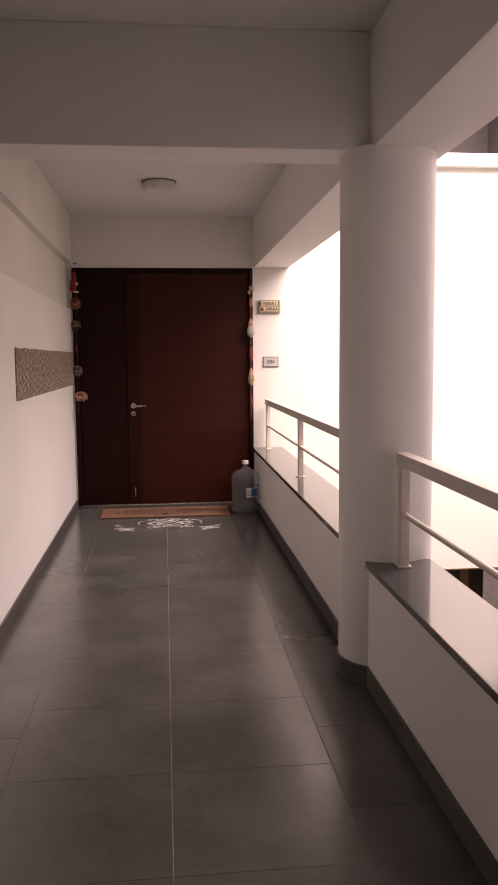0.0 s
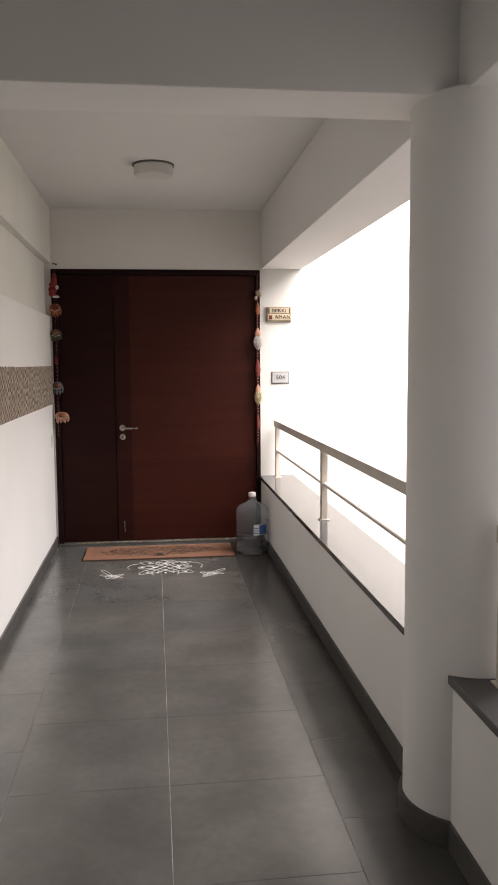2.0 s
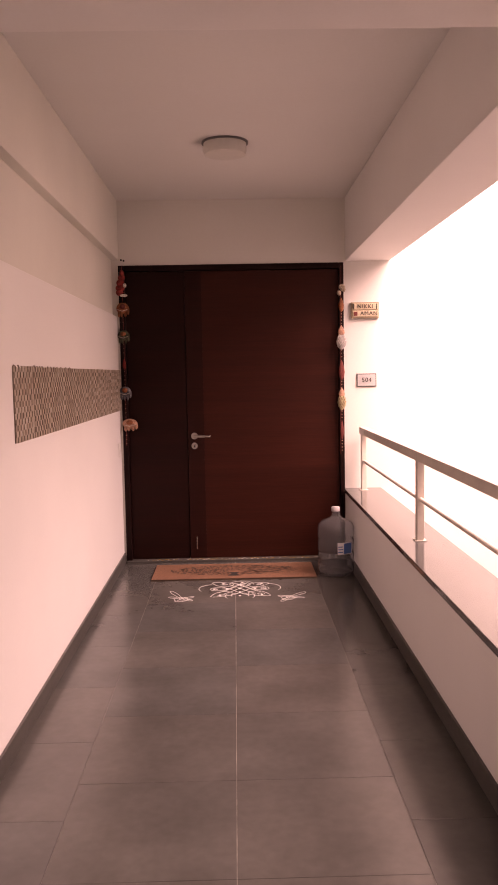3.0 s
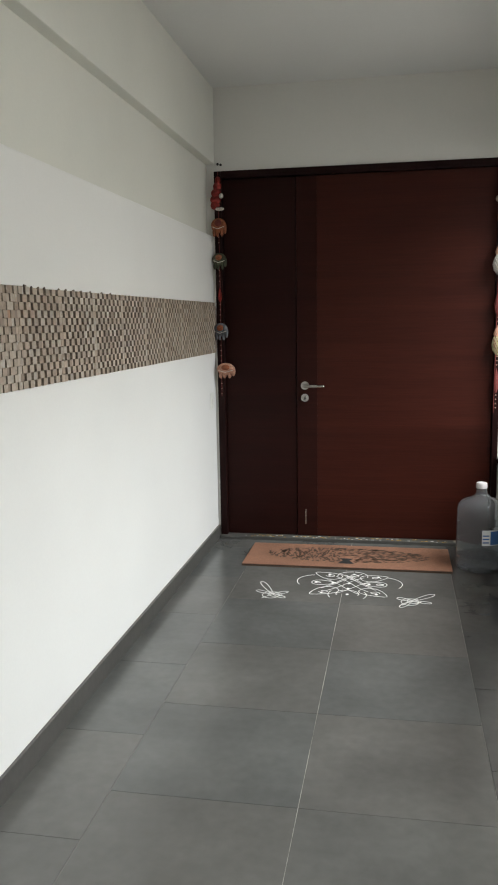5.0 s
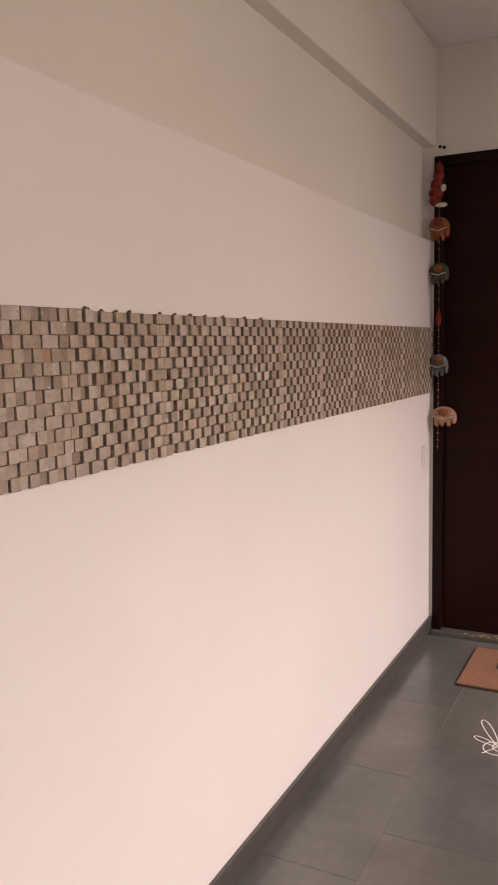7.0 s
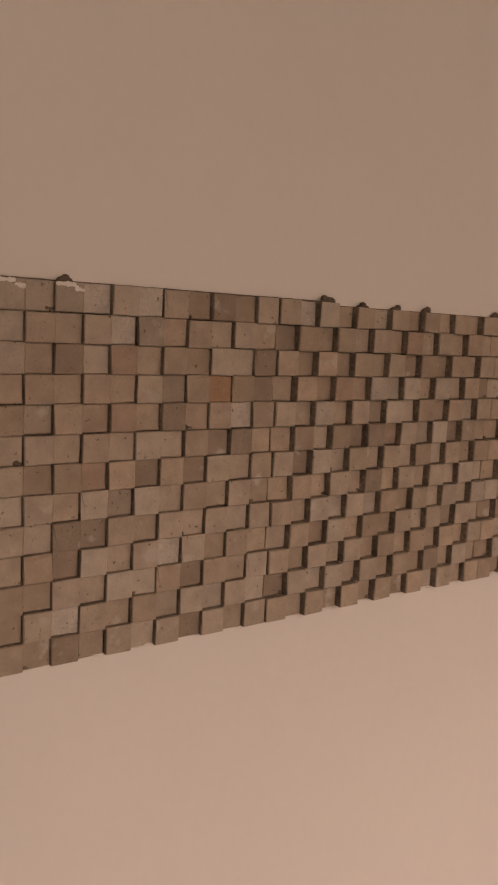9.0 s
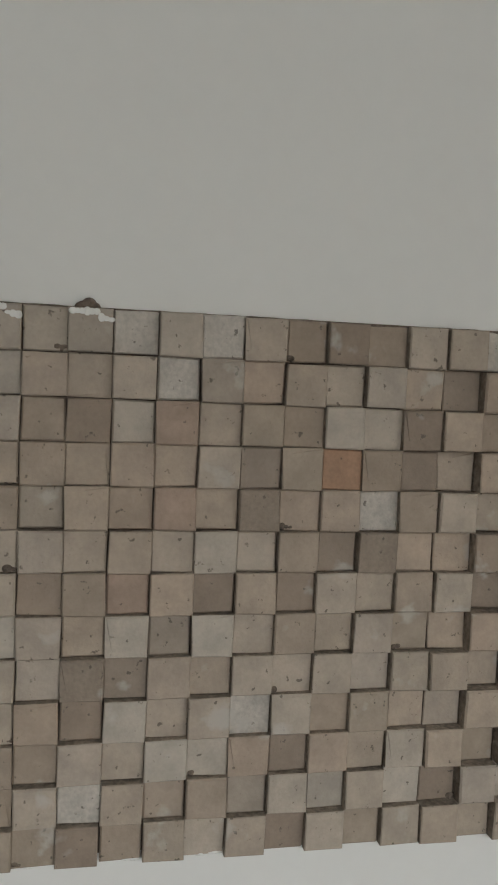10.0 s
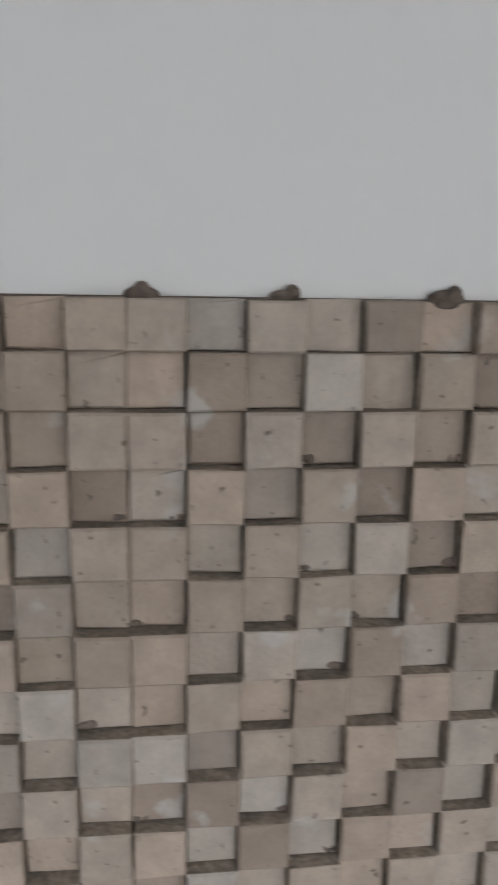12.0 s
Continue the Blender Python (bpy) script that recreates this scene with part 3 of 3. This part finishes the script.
part("white_wing", ball(bmesh.new(), (0.022, -0.008, 2.25), (0.014, 0.012, 0.018)), cloth["white"], left, "off-white cloth wing", True)
for name, z, w, h, key in (("orange_elephant", 2.058, 0.1, 0.115, "orange"), ("green_elephant", 1.845, 0.095, 0.105, "green"), ("blue_elephant", 1.395, 0.095, 0.11, "blue"), ("peach_elephant", 1.14, 0.12, 0.1, "peach")):
    dx0 = 0.03 if key == "peach" else 0.0
    el = part(name, charm(bmesh.new(), z, w, h, 0.03 if key == "peach" else 0.0), cloth[key], left, key + " patterned cloth elephant", True)
    tubes("trim_line", [[(dx0 - w * 0.4, -0.024, z + h * 0.02), (dx0, -0.026, z - h * 0.1), (dx0 + w * 0.4, -0.02, z + h * 0.02)]], 0.002, cloth["white"], el)
    part("saddle", ball(bmesh.new(), (0.03 if key == "peach" else 0.0, -0.014, z + h * 0.2), (w * 0.25, 0.014, h * 0.2)), cloth["orange" if key != "orange" else "maroon"], el, "", True)
part("red_tassel", drop(bmesh.new(), 1.63, 0.026, 0.1), cloth["red"], left, "red tassel", True)
bm = bmesh.new()
for z0, z1 in ((2.03, 1.93), (1.82, 1.69), (1.57, 1.46), (1.34, 1.2), (1.09, 0.98)):
    beads(bm, z0, z1, 0.034, 0.0042)
tagged(part("bead_string", bm, cloth["bead"], left, "small pale beads", True), kind="stuff")

right = thing("door_hanging", (0.915, 8.285, 0), "string of padded cloth leaf charms and beads beside the door", "decoration", "strings beside the door")
tubes("cord", [[(0, 0, 2.38), (-0.006, 0, 1.7), (-0.012, 0, 0.87)]], 0.0022, cloth["maroon"], right)
bm = bmesh.new()
for i in range(7):
    ball(bm, (0.02 * math.cos(i * 1.9), -0.01, 2.19 + 0.028 * math.sin(i * 2.3)), (0.016, 0.014, 0.02), 10)
part("flower_tuft", bm, cloth["beige"], right, "faded cloth flower tuft", True)
# stitched lines on the two large leaves
for z, w, key in ((1.79, 0.03, "white"), (1.3, 0.026, "maroon")):
    tubes("stitching", [[(-w, -0.02, z + 0.03), (0, -0.023, z - 0.03), (w, -0.02, z + 0.03)], [(-w, -0.02, z + 0.0), (0, -0.022, z - 0.055), (w, -0.02, z + 0.0)], [(-w * 0.6, -0.02, z + 0.045), (0, -0.023, z + 0.01), (w * 0.6, -0.02, z + 0.045)]], 0.0022, cloth[key], right)
part("orange_leaf", drop(bmesh.new(), 2.07, 0.045, 0.12), cloth["orange"], right, "orange cloth leaf", True)
part("white_leaf", drop(bmesh.new(), 1.79, 0.085, 0.16), cloth["pale"], right, "grey-white patterned cloth leaf", True)
part("peach_cap", drop(bmesh.new(), 1.86, 0.056, 0.1), cloth["peach"], right, "", True)
part("maroon_leaf", drop(bmesh.new(), 1.55, 0.05, 0.17), cloth["maroon"], right, "brown-red cloth leaf", True)
part("gold_leaf", drop(bmesh.new(), 1.305, 0.072, 0.16), cloth["gold"], right, "gold patterned cloth leaf", True)
part("peach_cap", drop(bmesh.new(), 1.365, 0.05, 0.09), cloth["peach"], right, "", True)
part("red_leaf", drop(bmesh.new(), 1.07, 0.03, 0.16), cloth["maroon"], right, "dark red tassel", True)
bm = bmesh.new()
for z0, z1 in ((2.0, 1.91), (1.71, 1.64), (1.46, 1.39), (1.22, 1.15), (0.98, 0.88)):
    beads(bm, z0, z1, 0.026, 0.0046)
tagged(part("bead_string", bm, cloth["bead"], right, "small pale beads", True), kind="stuff")

# ---- floor tiles ----
rng = random.Random(11)
TILE, JOINT = 0.598, 0.0011
for x0, x1, off in ((-1.165, -0.567, 0.30), (-0.567, 0.031, -0.05), (0.031, 0.629, -0.05), (0.629, 1.227, 0.25)):
    xa, xb = max(x0, WL + 0.001), min(x1, WR - 0.001)
    ys = []
    k = math.floor((YB - 5.98 - off) / 0.598) - 1
    while True:
        a = 5.98 + off + k * 0.598
        k += 1
        if a > YD:
            break
        b = min(a + TILE, YD - 0.05)
        a = max(a, YB)
        if b - a > 0.03:
            ys.append((a, b))
    for a, b in ys:
        bm = bmesh.new()
        ja, jb = (0.0013 if abs(q - 0.031) < 0.01 else JOINT / 2 for q in (x0, x1))
        box(bm, xa + ja, xb - jb, a + JOINT / 2 - 0.5 * (a + b), b - JOINT / 2 - 0.5 * (a + b), -0.02, 0.0, bevel=0.0012)
        t_ob = part("tile", bm, parapet_row_stone if x0 > 0.5 else floor_stone, floor)
        t_ob.location.y = 0.5 * (a + b)

# ---- mosaic band ----
P, ZT, Y0, ROWS_M = 0.0252, 1.585, 5.43, 13
band = thing("mosaic_band", (WL, Y0, ZT), "wall band of small beige stone mosaic tiles, alternately raised", "mosaic")
part("bed", boxes((-0.004, 0.0012, -9 * P + 0.002, 6 * P, -ROWS_M * P + 0.003, 0.001), (-0.004, 0.0012, 6 * P, YD - Y0 - 0.002, -ROWS_M * P + 0.003, -0.0025)), mortar_mat, band, "brown-grey mortar bed")


def cube_tile(bm, w, h, d, r, off=(0, 0, 0)):
    """One stone cube: sides, a worn edge and a slightly uneven front."""
    e = r.uniform(0.0006, 0.0013)
    ox, oy, oz = off
    sx = [(-w / 2, -h / 2), (w / 2, -h / 2), (w / 2, h / 2), (-w / 2, h / 2)]
    tilt = (r.uniform(-0.02, 0.02), r.uniform(-0.02, 0.02))
    jit = [(r.uniform(-0.0005, 0.0005), r.uniform(-0.0005, 0.0005)) for _ in sx]
    back = [bm.verts.new((ox, oy + a + j[0], oz + b + j[1])) for (a, b), j in zip(sx, jit)]
    mid = [bm.verts.new((ox + d - e + a * tilt[0] + b * tilt[1], oy + a + j[0], oz + b + j[1])) for (a, b), j in zip(sx, jit)]
    chip = r.randrange(4) if r.random() < 0.22 else -1
    front = []
    for i, ((a, b), j) in enumerate(zip(sx, jit)):
        q = 1 - 2 * e / w * (4.0 if i == chip else 1.0)
        front.append(bm.verts.new((ox + d - (e if i == chip else 0) + a * tilt[0] + b * tilt[1], oy + (a + j[0]) * q, oz + (b + j[1]) * q)))
    for i in range(4):
        k = (i + 1) % 4
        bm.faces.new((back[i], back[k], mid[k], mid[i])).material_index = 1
        bm.faces.new((mid[i], mid[k], front[k], front[i]))
    bm.faces.new(front)


def depth_of(n, k):
    if n < 3:
        return 0.0098 if (n + k) % 2 == 0 else 0.0056
    if n < 16:
        return 0.0126 if (n + k) % 2 == 1 else 0.0045
    sheet = (n - 16) // 13
    return 0.0126 if (n + k + sheet) % 2 == 0 else 0.0045


stone_rose = material("stone_rose", (0.36, 0.27, 0.215), 0.8, grain=0.06, size=400, stain=0.15, stain_size=60, bump=0.1, vary=1, pits=1)
kinds = {}
for dep in (0.0098, 0.0056, 0.0126, 0.0045):
    for v in range(6):
        bm = bmesh.new()
        cube_tile(bm, P - 0.0004, P - 0.0004, dep + rng.uniform(-0.0006, 0.0006), rng)
        kinds[dep, v] = {m.name: mesh_of("cube", bm.copy(), m, dark_sides=True) for m in (stone, stone_orange, stone_brown, stone_white, stone_rose)}
        bm.free()
special = {(0, 3): stone_orange, (-2, 4): stone_brown, (-4, 2): stone_rose, (-5, 6): stone_rose, (-4, 4): stone_rose, (6, 3): stone_rose, (9, 5): stone_rose, (10, 1): stone_rose, (1, 5): stone_brown, (-5, 0): stone_white, (-3, 0): stone_white, (1, 4): stone_white, (-2, 9): stone_white, (-6, 11): stone_white,
           (-6, 8): stone_brown, (-4, 1): stone_white, (13, 5): stone_brown, (17, 4): stone_orange, (8, 7): stone_brown, (19, 3): stone_brown, (4, 0): stone_white}
bm_rest = bmesh.new()
COLS = int((YD - Y0) / P)
for n in range(-9, COLS):
    for k in range(ROWS_M):
        y, z = (n + 0.5) * P, -(k + 0.5) * P
        near = -6 <= n <= 16
        if near:
            mt = special.get((n, k), stone)
            c = new("stone_cube", kinds[depth_of(n, k), rng.randrange(6)][mt.name])
            c.parent = band
            if k == 0 and n >= 6:
                c.scale.z, z = 0.88, z - 0.0015
            c.location = (0.001, y + rng.uniform(-0.0003, 0.0003), z + rng.uniform(-0.0003, 0.0003))
        else:
            low = 0.003 if k == 0 and n >= 6 else 0.0
            cube_tile(bm_rest, P - 0.0004, P - 0.0004 - low, depth_of(n, k) + rng.uniform(-0.0006, 0.0006), rng, (0.001, y, z - low / 2))
rest = part("stone_mosaic", bm_rest, stone_island, band)
rest.data.materials.append(side_tone)
tagged(rest, "many small beige stone cubes", kind="stuff")
bm = bmesh.new()
for n in (-8.2, -5.6, 5.7, 7.6, 9.5, 11.45, 16.25, 18.65, 21.5, 24.3, 28, 33, 37):
    ball(bm, (0.003, n * P, 0.001 if n < 6 else -0.003), (0.004, 0.007 + 0.003 * rng.random(), (0.0035 if n > 5 else 0.0016) + 0.002 * rng.random()), 10)
    ball(bm, (0.003, (n + rng.uniform(-0.25, 0.25)) * P, 0.003 if n < 6 else -0.001), (0.004, 0.004, (0.0035 if n > 5 else 0.0014) + 0.002 * rng.random()), 8)
for i in range(16):
    ball(bm, (0.003, rng.uniform(-8, 5) * P, -0.0002), (0.003, rng.uniform(0.005, 0.012), 0.0013), 8)
tagged(part("mortar_ridge", bm, mortar_mat, band, "brown lumps of mortar along the top"), kind="stuff")

# mortar squeezed out in the lower corners of the set-back stones
bm = bmesh.new()
for n in range(-9, 34):
    for k in range(ROWS_M):
        d = depth_of(n, k)
        if d > 0.007 or rng.random() > 0.2:
            continue
        side = rng.choice((-1, 1))
        for q in range(rng.randint(2, 4)):
            ball(bm, (d + 0.0006, (n + 0.5 + side * (0.42 - 0.1 * q * rng.random())) * P, -(k + 0.93 - 0.05 * rng.random()) * P), (0.0013, rng.uniform(0.001, 0.0038), rng.uniform(0.001, 0.0026)), 8)
tagged(part("mortar_fill", bm, mortar_mat, band, "brown mortar left in the corners"), kind="stuff")

# white plaster smeared over the upper edge and along the lower edge
bm = bmesh.new()
for n in (-8, -6):
    for q in range(9):
        f = q / 8
        ball(bm, (0.0108, (n + 0.08 + 0.84 * f) * P, -0.0022 - (0.004 * f if q > 5 else 0.0)), (0.0009, 0.0024, rng.uniform(0.0012, 0.0028)), 8)
for n in range(-9, 60):
    if rng.random() < 0.6:
        for q in range(3):
            ball(bm, (0.003, (n + rng.random()) * P, -ROWS_M * P + rng.uniform(-0.0005, 0.001)), (0.0035, rng.uniform(0.003, 0.007), rng.uniform(0.0008, 0.002)), 8)
tagged(part("plaster_smear", bm, plaster, band, "white plaster smears at the edges"), kind="stuff")
